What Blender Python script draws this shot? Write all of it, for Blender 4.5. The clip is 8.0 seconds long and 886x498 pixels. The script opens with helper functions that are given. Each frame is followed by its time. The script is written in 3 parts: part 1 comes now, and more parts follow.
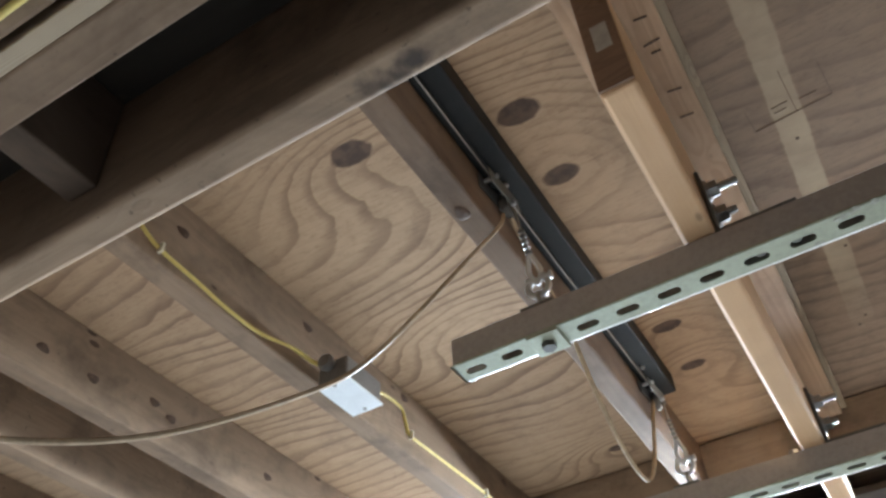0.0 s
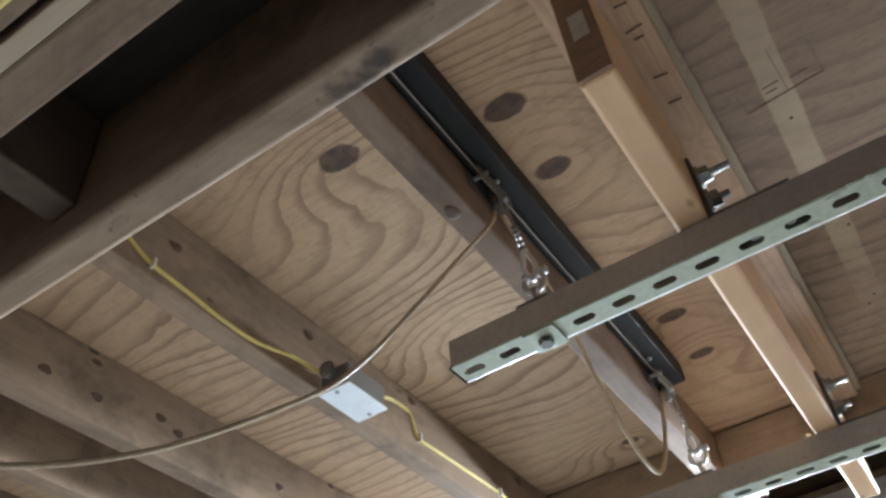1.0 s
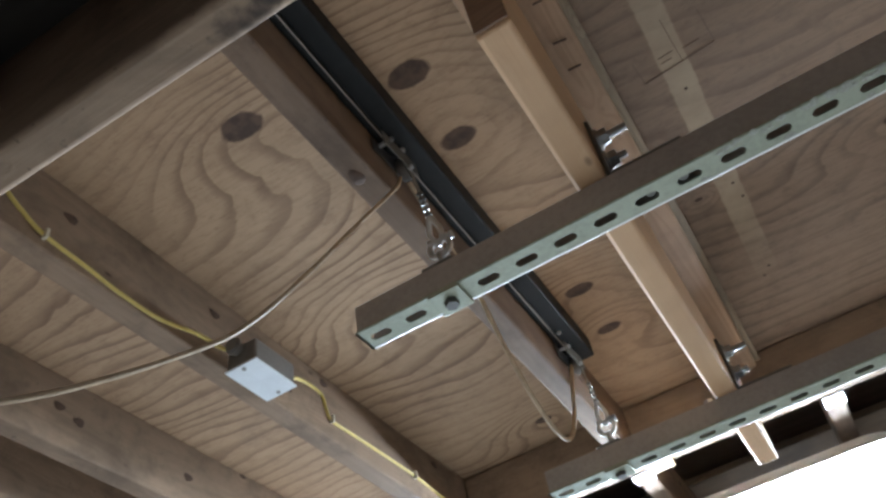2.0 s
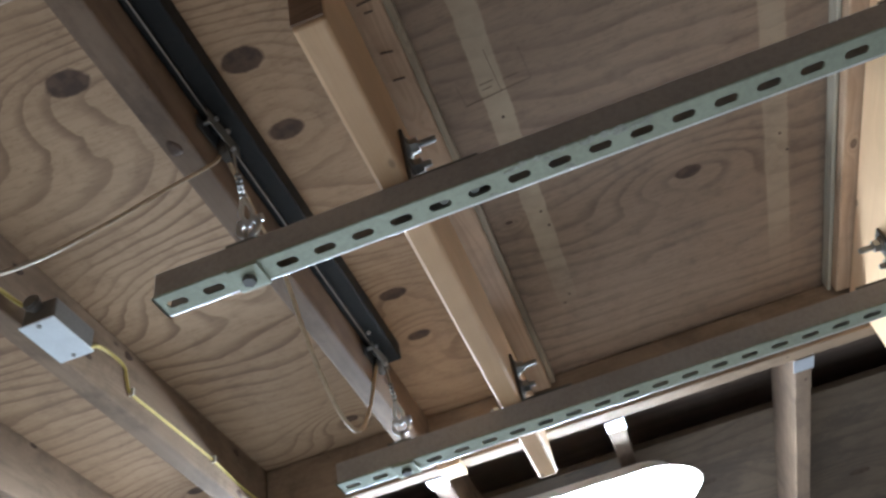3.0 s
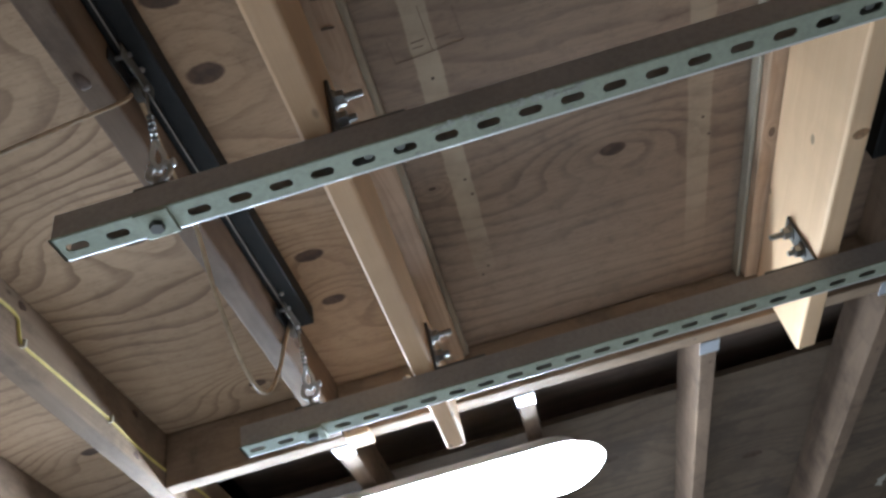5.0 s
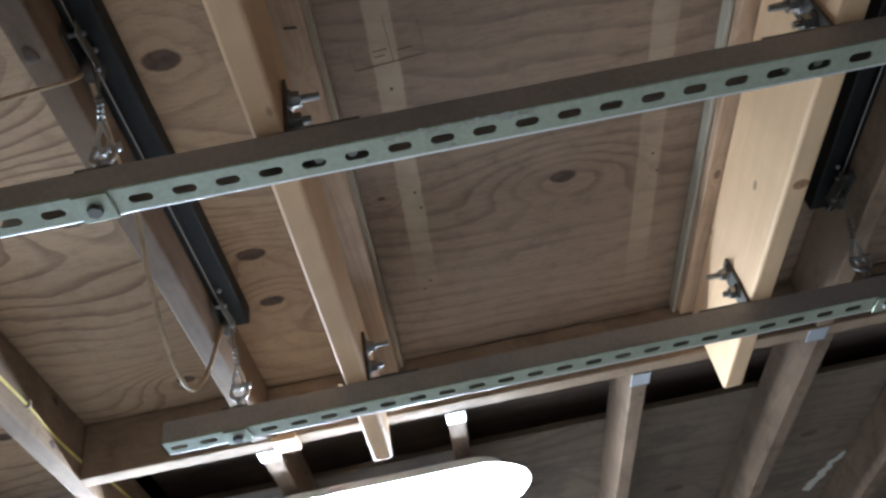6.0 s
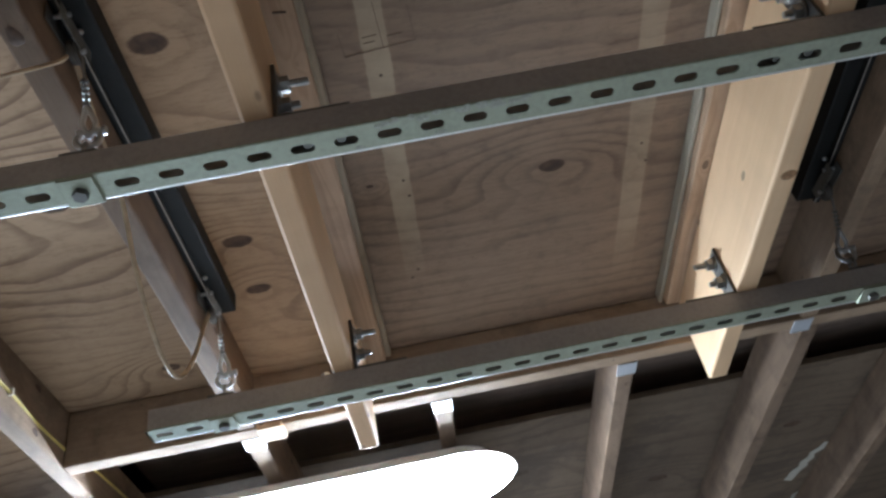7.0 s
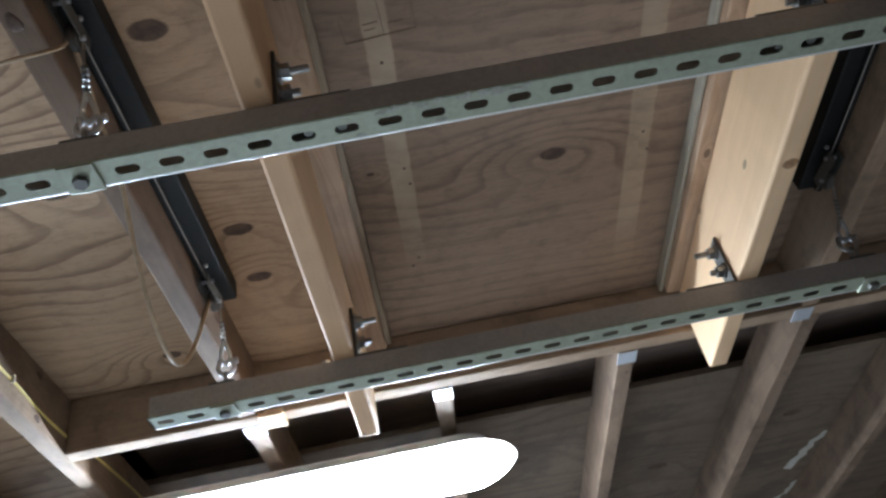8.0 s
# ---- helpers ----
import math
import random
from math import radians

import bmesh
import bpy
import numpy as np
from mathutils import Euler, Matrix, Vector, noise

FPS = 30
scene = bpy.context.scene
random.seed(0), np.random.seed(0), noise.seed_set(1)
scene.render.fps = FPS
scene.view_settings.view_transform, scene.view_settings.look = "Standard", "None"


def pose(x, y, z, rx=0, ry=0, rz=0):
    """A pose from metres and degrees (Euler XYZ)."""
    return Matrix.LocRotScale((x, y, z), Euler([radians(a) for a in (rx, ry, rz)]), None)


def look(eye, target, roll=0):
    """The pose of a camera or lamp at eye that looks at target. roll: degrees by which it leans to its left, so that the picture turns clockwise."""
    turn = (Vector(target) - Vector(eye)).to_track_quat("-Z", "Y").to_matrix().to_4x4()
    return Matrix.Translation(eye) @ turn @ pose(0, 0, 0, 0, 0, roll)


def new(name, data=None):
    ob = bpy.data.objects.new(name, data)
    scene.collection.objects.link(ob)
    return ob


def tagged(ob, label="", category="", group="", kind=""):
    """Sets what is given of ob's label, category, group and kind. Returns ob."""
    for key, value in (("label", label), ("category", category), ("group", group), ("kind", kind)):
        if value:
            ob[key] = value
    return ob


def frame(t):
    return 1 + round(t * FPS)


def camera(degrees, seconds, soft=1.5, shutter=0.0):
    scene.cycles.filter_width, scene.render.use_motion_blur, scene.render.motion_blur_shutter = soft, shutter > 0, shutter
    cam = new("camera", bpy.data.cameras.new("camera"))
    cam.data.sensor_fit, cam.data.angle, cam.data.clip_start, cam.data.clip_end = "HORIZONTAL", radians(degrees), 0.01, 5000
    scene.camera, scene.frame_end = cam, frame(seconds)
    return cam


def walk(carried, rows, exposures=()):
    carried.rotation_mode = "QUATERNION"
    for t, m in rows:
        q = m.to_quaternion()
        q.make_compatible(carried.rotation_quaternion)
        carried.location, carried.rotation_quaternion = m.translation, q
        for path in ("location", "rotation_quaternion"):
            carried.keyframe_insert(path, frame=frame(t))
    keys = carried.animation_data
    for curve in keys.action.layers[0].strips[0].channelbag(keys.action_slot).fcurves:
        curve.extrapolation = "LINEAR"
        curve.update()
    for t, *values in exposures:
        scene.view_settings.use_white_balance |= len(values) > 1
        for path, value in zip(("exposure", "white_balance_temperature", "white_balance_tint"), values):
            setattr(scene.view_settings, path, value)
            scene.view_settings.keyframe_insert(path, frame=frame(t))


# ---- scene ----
cam = camera(56.5, 8.0, soft=2.7)
PATH = [
    (0, (0.067, -0.076, 1.564), (-0.616, 1.199, 2.945), -4.2),
    (0.5, (0.086, -0.062, 1.573), (-0.617, 1.193, 2.961), -5.6),
    (1, (0.088, -0.053, 1.57), (-0.626, 1.202, 2.954), -6.2),
    (1.2, (0.071, -0.054, 1.551), (-0.62, 1.204, 2.945), -7.6),
    (2.3, (0.094, 0.0, 1.504), (-0.424, 1.354, 2.882), -12.3),
    (2.5, (0.131, -0.015, 1.458), (-0.364, 1.296, 2.886), -11.3),
    (3, (0.155, 0.002, 1.442), (-0.085, 1.443, 2.808), -13.4),
    (3.5, (0.16, 0.009, 1.441), (0.05, 1.509, 2.759), -14.5),
    (4, (0.151, 0.027, 1.442), (0.064, 1.553, 2.733), -15.1),
    (5.5, (0.142, 0.036, 1.443), (0.111, 1.559, 2.738), -13.7),
    (6, (0.146, 0.037, 1.442), (0.211, 1.56, 2.736), -12.9),
    (6.5, (0.14, 0.031, 1.443), (0.217, 1.553, 2.738), -12.8),
    (7, (0.141, 0.043, 1.442), (0.236, 1.583, 2.714), -13.2),
    (7.5, (0.139, 0.046, 1.443), (0.214, 1.594, 2.706), -13.0),
    (8, (0.141, 0.044, 1.442), (0.229, 1.602, 2.694), -12.9),
]
walk(cam, [(t, look(eye, target, roll)) for t, eye, target, roll in PATH], exposures=[(0.0, 2.0, 6000, 7), (1.2, 1.75, 5950, 7), (2.5, 1.45, 5750, 7), (3.5, 1.45, 5650, 7), (4.0, 1.3, 5600, 7), (5.5, 1.3, 5600, 7), (8.0, 1.28, 5600, 7)])

# ---- light ----
world = bpy.data.worlds.new("world")
world.use_nodes = True
scene.world = world
SKY = world.node_tree.nodes["Background"]
SKY.inputs[0].default_value = (0.75, 0.92, 1.17, 1)
SKY.inputs[1].default_value = 7.0
LAMP_GLOW = 90.0

# ---- plan, metres ----
PLY = 2.45          # underside of the plywood
JB = 2.32           # underside of the joists
JT = 0.038          # thickness of the joists
BAYS = [-2.309, -1.897, -1.485, -1.174, -0.978, -0.650, -0.249]      # joists that run through, by their middles
CUT = [0.160, 0.570]                                       # joists cut for the opening
RIGHT = [0.969, 1.387, 1.799, 2.211]
NEAR0, NEAR1 = 0.298, 0.336        # near header, level with the joists
BEAM = 2.130        # underside of the beams that carry the joists
FAR0, FAR1 = 1.565, 1.603          # far header
SEAM = 0.345         # where the near sheet meets the next
GAP_FAR = (1.585, 2.035)
ROOM = (-2.6, 2.6, -0.42, 4.2)


# ---- materials ----
def material(name):
    m = bpy.data.materials.new(name)
    m.use_nodes = True
    nt = m.node_tree
    return m, nt, nt.nodes["Principled BSDF"]


class Net:
    """Small helper round a node tree."""

    def __init__(self, nt):
        self.nt = nt

    def node(self, kind, **inputs):
        n = self.nt.nodes.new(kind)
        for k, v in inputs.items():
            self.put(n, k, v)
        return n

    def put(self, n, k, v):
        k = int(k[1:]) if k[0] == "_" else k
        if hasattr(v, "is_linked"):
            self.nt.links.new(v, n.inputs[k])
        else:
            n.inputs[k].default_value = v

    def math(self, op, a, b=0.0, c=0.0, clamp=False):
        n = self.nt.nodes.new("ShaderNodeMath")
        n.operation, n.use_clamp = op, clamp
        for i, v in enumerate((a, b, c)):
            self.put(n, "_%d" % i, v)
        return n.outputs[0]

    def vmath(self, op, a, b=(0, 0, 0)):
        n = self.nt.nodes.new("ShaderNodeVectorMath")
        n.operation = op
        self.put(n, "_0", a)
        self.put(n, "_1", b)
        return n.outputs["Value"] if op in ("LENGTH", "DISTANCE", "DOT_PRODUCT") else n.outputs["Vector"]

    def noise(self, vec, scale, detail=4.0, rough=0.55, distortion=0.0):
        n = self.node("ShaderNodeTexNoise", Scale=scale, Detail=detail, Roughness=rough, Distortion=distortion)
        self.nt.links.new(vec, n.inputs["Vector"])
        return n.outputs["Fac"]

    def ramp(self, fac, stops):
        n = self.nt.nodes.new("ShaderNodeValToRGB")
        el = n.color_ramp.elements
        while len(el) < len(stops):
            el.new(0.5)
        for e, (p, c) in zip(el, stops):
            e.position = p
            e.color = (*c, 1) if len(c) == 3 else c
        self.nt.links.new(fac, n.inputs[0])
        return n.outputs[0]

    def mix(self, fac, a, b, mode="MIX"):
        n = self.nt.nodes.new("ShaderNodeMix")
        n.data_type, n.blend_type = "RGBA", mode
        for k, v in ((0, fac), (6, a), (7, b)):
            if hasattr(v, "is_linked"):
                self.nt.links.new(v, n.inputs[k])
            else:
                n.inputs[k].default_value = (*v, 1) if isinstance(v, tuple) and len(v) == 3 else v
        return n.outputs[2]

    def smooth(self, v, lo, hi):
        n = self.nt.nodes.new("ShaderNodeMapRange")
        n.interpolation_type = "SMOOTHSTEP"
        self.put(n, "_0", v)
        n.inputs[1].default_value, n.inputs[2].default_value = lo, hi
        return n.outputs[0]

    def bump(self, bsdf, height, strength=0.3, distance=0.002):
        n = self.node("ShaderNodeBump", Strength=strength, Distance=distance, Height=height)
        self.nt.links.new(n.outputs[0], bsdf.inputs["Normal"])


def dull(c, k=0.12):
    """The colour with part of its strength taken out, as weathered wood has it."""
    g = 0.3 * c[0] + 0.55 * c[1] + 0.15 * c[2]
    return tuple(v + (g - v) * k for v in c)


def plywood(name, knots, light, mid, dark, ghosts=(), bands=26.0, seed=0.0, contrast=1.0, blotch=0.45, wander=0.46, soak=(0.56, 0.78)):
    """Rotary-cut softwood plywood: wandering growth lines along x that flow round dark oval knots; ghosts: pale
    strips where a joist once covered the sheet."""
    light, mid, dark = dull(light), dull(mid), dull(dark)
    m, nt, bsdf = material(name)
    n = Net(nt)
    pos = n.node("ShaderNodeNewGeometry").outputs["Position"]
    sep = n.node("ShaderNodeSeparateXYZ", _0=pos)
    px, py = sep.outputs[0], sep.outputs[1]
    shifted = n.vmath("ADD", pos, (seed, seed * 1.7, 0))
    slow = n.vmath("MULTIPLY", shifted, (0.42, 1.0, 0.0))
    w1 = n.noise(slow, 2.3, 2.0, 0.5, 0.4)
    w2 = n.noise(n.vmath("MULTIPLY", shifted, (0.7, 1.6, 0)), 6.0, 3.0, 0.5, 0.6)
    field = n.math("MULTIPLY_ADD", w1, wander, py)
    field = n.math("MULTIPLY_ADD", w2, 0.06, field)
    knotmask = None
    rag = n.noise(shifted, 38.0, 3.0, 0.6)
    for kx, ky, r in knots:
        dx = n.math("MULTIPLY", n.math("SUBTRACT", px, kx), 0.62)
        dy = n.math("SUBTRACT", py, ky)
        d2 = n.math("ADD", n.math("MULTIPLY", dx, dx), n.math("MULTIPLY", dy, dy))
        ragged = n.math("MULTIPLY", d2, n.math("MULTIPLY_ADD", w2, 0.9, n.math("MULTIPLY_ADD", rag, 1.1, 0.05)))
        bulge = n.math("EXPONENT", n.math("DIVIDE", d2, -(3.0 * r) ** 2))
        field = n.math("MULTIPLY_ADD", bulge, 0.17, field)
        d = n.math("SQRT", ragged)
        k = n.math("SUBTRACT", 1.0, n.smooth(d, r * 0.50, r * 0.64))
        knotmask = k if knotmask is None else n.math("MAXIMUM", knotmask, k)
    wave = n.math("FRACT", n.math("MULTIPLY", field, bands))
    late = n.math("SUBTRACT", n.smooth(wave, 0.45, 0.88), n.smooth(wave, 0.89, 0.98))
    fade = n.smooth(n.noise(shifted, 4.0, 2.0), 0.32, 0.68)
    late = n.math("MULTIPLY", late, n.math("MULTIPLY_ADD", fade, 0.65, 0.25))
    fine = n.noise(n.vmath("MULTIPLY", shifted, (14.0, 170.0, 1.0)), 1.0, 3.0, 0.6)
    cloud = n.noise(shifted, 1.6, 4.0, 0.6, 0.3)
    col = n.mix(n.smooth(cloud, 0.3, 0.7), mid, light)
    col = n.mix(n.math("MULTIPLY", late, 0.70 * contrast), col, dark)
    col = n.mix(n.math("MULTIPLY", n.smooth(fine, 0.42, 0.75), 0.22), col, dark)
    pores = n.noise(n.vmath("MULTIPLY", shifted, (60.0, 260.0, 1.0)), 1.0, 4.0, 0.7)
    col = n.mix(n.math("MULTIPLY", n.smooth(pores, 0.50, 0.70), 0.30), col, dark)
    mottle = n.noise(shifted, 22.0, 5.0, 0.7)
    col = n.mix(n.math("MULTIPLY", n.smooth(mottle, 0.48, 0.72), 0.28), col, dark)
    if ghosts:
        for x0, x1, y0, y1, amount in ghosts:
            wob = n.math("MULTIPLY_ADD", n.noise(shifted, 30.0, 2.0), 0.006, -0.003)
            xx = n.math("ADD", px, wob)
            a = n.math("MULTIPLY", n.smooth(xx, x0 - 0.002, x0 + 0.003), n.math("SUBTRACT", 1.0, n.smooth(xx, x1 - 0.003, x1 + 0.002)))
            b = n.math("SUBTRACT", 1.0, n.smooth(py, y0, y1))
            patchy = n.math("MULTIPLY_ADD", n.smooth(n.noise(shifted, 9.0, 4.0, 0.65), 0.35, 0.65), 0.4, 0.6)
            g = n.math("MULTIPLY", n.math("MULTIPLY", n.math("MULTIPLY", a, b), patchy), amount)
            col = n.mix(g, col, (0.50, 0.40, 0.27))
    if knotmask is not None:
        knotcol = n.mix(n.smooth(n.noise(shifted, 45.0, 3.0), 0.35, 0.65), (0.050, 0.030, 0.021), (0.095, 0.058, 0.038))
        col = n.mix(n.math("MULTIPLY", knotmask, 0.95), col, knotcol)
    stain = n.smooth(n.noise(n.vmath("ADD", shifted, (7, 3, 0)), 5.0, 5.0, 0.7), *soak)
    col = n.mix(n.math("MULTIPLY", stain, blotch), col, (0.085, 0.065, 0.05))
    nt.links.new(col, bsdf.inputs["Base Color"])
    bsdf.inputs["Roughness"].default_value = 0.78
    bsdf.inputs["Specular IOR Level"].default_value = 0.3
    h = n.math("MULTIPLY_ADD", fine, 0.6, n.math("MULTIPLY", late, -0.5))
    n.bump(bsdf, h, 0.35, 0.0015)
    return m


def lumber(name, light, dark, axis=1, rings=55.0, knots=0.35, rough=0.75, stain=0.4, contrast=0.6, grey=0.12, grime=0.0, spots=()):
    """Sawn softwood: growth lines along one axis, small dark knots, dirt; varies from piece to piece."""
    light, dark = dull(light, grey), dull(dark, grey)
    m, nt, bsdf = material(name)
    n = Net(nt)
    tc = n.node("ShaderNodeTexCoord").outputs["Object"]
    rnd = n.node("ShaderNodeObjectInfo").outputs["Random"]
    off = n.node("ShaderNodeCombineXYZ", _0=n.math("MULTIPLY", rnd, 17.0), _1=n.math("MULTIPLY", rnd, 31.0), _2=n.math("MULTIPLY", rnd, 7.0)).outputs[0]
    p = n.vmath("ADD", tc, off)
    stretch = [1.0, 1.0, 1.0]
    stretch[axis] = 0.09
    along = n.vmath("MULTIPLY", p, tuple(stretch))
    warp = n.noise(along, 9.0, 3.0, 0.55, 0.8)
    cell = n.node("ShaderNodeTexVoronoi", Scale=7.6)
    sq = [1.6, 1.6, 1.6]
    sq[axis] = 0.8
    nt.links.new(n.vmath("MULTIPLY", p, tuple(sq)), cell.inputs["Vector"])
    d = cell.outputs["Distance"]
    bulge = n.math("EXPONENT", n.math("MULTIPLY", n.math("MULTIPLY", d, d), -60.0))
    sep = n.node("ShaderNodeSeparateXYZ", _0=p)
    a, b = [sep.outputs[i] for i in range(3) if i != axis]
    field = n.math("ADD", n.math("MULTIPLY", a, 1.0), n.math("MULTIPLY", b, 0.7))
    field = n.math("MULTIPLY_ADD", warp, 0.35, field)
    field = n.math("MULTIPLY_ADD", bulge, 0.05, field)
    wave = n.math("FRACT", n.math("MULTIPLY", field, rings))
    late = n.math("SUBTRACT", n.smooth(wave, 0.2, 0.85), n.smooth(wave, 0.88, 1.0))
    grow = [240.0, 240.0, 240.0]
    grow[axis] = 6.0
    fine = n.noise(n.vmath("MULTIPLY", p, tuple(grow)), 1.0, 3.0, 0.6)
    cloud = n.noise(p, 3.2, 4.0, 0.6, 0.4)
    col = n.mix(n.smooth(cloud, 0.3, 0.7), tuple(c * 0.82 for c in light), light)
    col = n.mix(n.math("MULTIPLY", late, contrast), col, dark)
    col = n.mix(n.math("MULTIPLY", n.smooth(fine, 0.45, 0.8), 0.3), col, dark)
    kn = n.math("SUBTRACT", 1.0, n.smooth(d, 0.055, 0.085))
    col = n.mix(n.math("MULTIPLY", kn, knots), col, (0.06, 0.035, 0.022))
    dirt = n.smooth(n.noise(n.vmath("ADD", p, (3, 9, 5)), 6.0, 6.0, 0.7), 0.47, 0.72)
    col = n.mix(n.math("MULTIPLY", dirt, stain), col, tuple(c * 0.45 for c in dark))
    if grime > 0:
        soot = n.smooth(n.noise(n.vmath("MULTIPLY", n.vmath("ADD", p, (1, 4, 2)), tuple(1.0 if i != axis else 0.45 for i in range(3))), 13.0, 6.0, 0.68, 0.5), 0.42, 0.72)
        col = n.mix(n.math("MULTIPLY", soot, grime), col, tuple(c * 0.5 for c in dark))
        specks = n.smooth(n.noise(p, 85.0, 3.0, 0.6), 0.66, 0.74)
        col = n.mix(n.math("MULTIPLY", specks, grime), col, (0.04, 0.03, 0.022))
    for qx, qy, qr in spots:
        at = n.node("ShaderNodeSeparateXYZ", _0=n.node("ShaderNodeNewGeometry").outputs["Position"])
        ex, ey = n.math("SUBTRACT", at.outputs[0], qx), n.math("MULTIPLY", n.math("SUBTRACT", at.outputs[1], qy), 1.9)
        far = n.math("SQRT", n.math("ADD", n.math("MULTIPLY", ex, ex), n.math("MULTIPLY", ey, ey)))
        far = n.math("MULTIPLY_ADD", n.noise(p, 24.0, 4.0, 0.65), 2.2 * qr, far)
        col = n.mix(n.math("SUBTRACT", 0.9, n.smooth(far, qr * 1.05, qr * 2.0)), col, (0.045, 0.035, 0.03))
    tone = n.math("MULTIPLY_ADD", rnd, 0.22, 0.89)
    col = n.mix(1.0, col, n.node("ShaderNodeCombineXYZ", _0=tone, _1=tone, _2=tone).outputs[0], "MULTIPLY")
    nt.links.new(col, bsdf.inputs["Base Color"])
    bsdf.inputs["Roughness"].default_value = rough
    bsdf.inputs["Specular IOR Level"].default_value = 0.3
    n.bump(bsdf, n.math("MULTIPLY_ADD", fine, 0.7, n.math("MULTIPLY", kn, -0.6)), 0.4, 0.0015)
    return m


def metal(name, colour, rough, metallic=1.0, spots=(0.5, 0.5, 0.5), amount=0.3, scale=60.0, bump=0.15):
    m, nt, bsdf = material(name)
    n = Net(nt)
    tc = n.node("ShaderNodeTexCoord").outputs["Object"]
    big = n.noise(tc, scale * 0.2, 4.0, 0.6)
    small = n.noise(tc, scale * 3, 4.0, 0.65)
    f = n.math("MULTIPLY", n.smooth(n.math("MULTIPLY_ADD", small, 0.5, n.math("MULTIPLY", big, 0.5)), 0.42, 0.62), amount)
    nt.links.new(n.mix(f, colour, spots), bsdf.inputs["Base Color"])
    bsdf.inputs["Metallic"].default_value = metallic
    nt.links.new(n.math("MULTIPLY_ADD", small, 0.25, rough - 0.1), bsdf.inputs["Roughness"])
    n.bump(bsdf, small, bump, 0.0006)
    return m


def plain(name, colour, rough, spec=0.4, grain=0.12, scale=40.0):
    m, nt, bsdf = material(name)
    n = Net(nt)
    tc = n.node("ShaderNodeTexCoord").outputs["Object"]
    f = n.math("MULTIPLY_ADD", n.noise(tc, scale, 4.0, 0.6), 0.7, n.math("MULTIPLY", n.noise(tc, scale * 6, 3.0), 0.3))
    col = n.mix(n.smooth(f, 0.3, 0.7), tuple(c * (1 - grain) for c in colour), tuple(min(1, c * (1 + grain)) for c in colour))
    nt.links.new(col, bsdf.inputs["Base Color"])
    bsdf.inputs["Roughness"].default_value = rough
    bsdf.inputs["Specular IOR Level"].default_value = spec
    n.bump(bsdf, f, 0.15, 0.001)
    return m


KNOTS = [(-0.152, 0.572, 0.036), (-0.150, 0.706, 0.032), (-0.146, 1.133, 0.028), (-0.145, 1.275, 0.026), (-0.380, 0.508, 0.034),
         (-0.395, 0.966, 0.034), (-0.380, 1.475, 0.022), (-0.800, 1.55, 0.026)]
PLY_OLD = plywood("plywood_weathered", KNOTS, (0.46, 0.302, 0.168), (0.37, 0.234, 0.125), (0.14, 0.074, 0.038), bands=27.0, contrast=1.1, blotch=0.2, wander=0.33)
PLY_PANEL = plywood("plywood_panel", [(0.428, 1.092, 0.028), (0.105, 1.06, 0.008)], (0.31, 0.205, 0.128), (0.235, 0.152, 0.094), (0.085, 0.05, 0.031),
                    ghosts=((0.137, 0.177, 1.10, 1.40, 0.62), (0.563, 0.606, 1.2, 1.5, 0.42)), bands=22.0, seed=3.1, contrast=0.75, wander=0.36)
PLY_FAR = plywood("plywood_far", [(0.35, 2.35, 0.03), (0.80, 2.6, 0.035), (1.2, 2.4, 0.03)], (0.19, 0.135, 0.086), (0.138, 0.097, 0.063), (0.064, 0.043, 0.03), bands=14.0, seed=9.4, contrast=0.7, blotch=0.75, soak=(0.48, 0.64))
JOIST_WOOD = lumber("joist_wood", (0.30, 0.208, 0.134), (0.18, 0.119, 0.075), 1, rings=26.0, knots=0.85, contrast=0.28, stain=0.6, grey=0.04, grime=0.5)
HEADER_WOOD = lumber("header_wood", (0.36, 0.255, 0.165), (0.24, 0.16, 0.10), 0, rings=24.0, knots=0.15, contrast=0.25, stain=0.6, grey=0.04, grime=0.5, spots=((-0.152, 0.252, 0.040), (-0.122, 0.243, 0.030)))
BROWN_HEADER = lumber("brown_header_wood", (0.27, 0.19, 0.125), (0.17, 0.11, 0.07), 0, rings=20.0, knots=0.7, contrast=0.35, stain=0.5, grey=0.0, grime=0.5)
BROWN_WOOD = lumber("joist_brown_wood", (0.225, 0.152, 0.099), (0.138, 0.09, 0.058), 1, rings=24.0, knots=0.8, contrast=0.3, stain=0.6, grey=0.04, grime=0.5)
BLOND_WOOD = lumber("blond_board_wood", (0.78, 0.51, 0.27), (0.62, 0.37, 0.17), 1, rings=16.0, knots=0.6, rough=0.6, stain=0.07, contrast=0.22)
HONEY_WOOD = lumber("honey_board_wood", (0.64, 0.395, 0.195), (0.50, 0.285, 0.125), 1, rings=16.0, knots=0.5, rough=0.6, stain=0.12, contrast=0.25)
END_WOOD_SHADED = lumber("shaded_end_grain_wood", (0.25, 0.15, 0.09), (0.17, 0.10, 0.06), 0, rings=160.0, knots=0.0, stain=0.2)
LEDGER_WOOD = lumber("ledger_wood", (0.52, 0.34, 0.20), (0.36, 0.22, 0.12), 1, rings=45.0, knots=0.7, stain=0.35)
PLY_EDGE = lumber("plywood_edge", (0.50, 0.40, 0.27), (0.33, 0.24, 0.15), 0, rings=210.0, knots=0.0, stain=0.4, contrast=0.5)
STRIP_TAN = lumber("tan_strip_wood", (0.33, 0.25, 0.155), (0.22, 0.16, 0.10), 1, rings=50.0, knots=0.3, stain=0.4)
STRIP_LIT = lumber("lit_strip_wood", (0.47, 0.41, 0.30), (0.34, 0.285, 0.20), 1, rings=50.0, knots=0.2, stain=0.3)
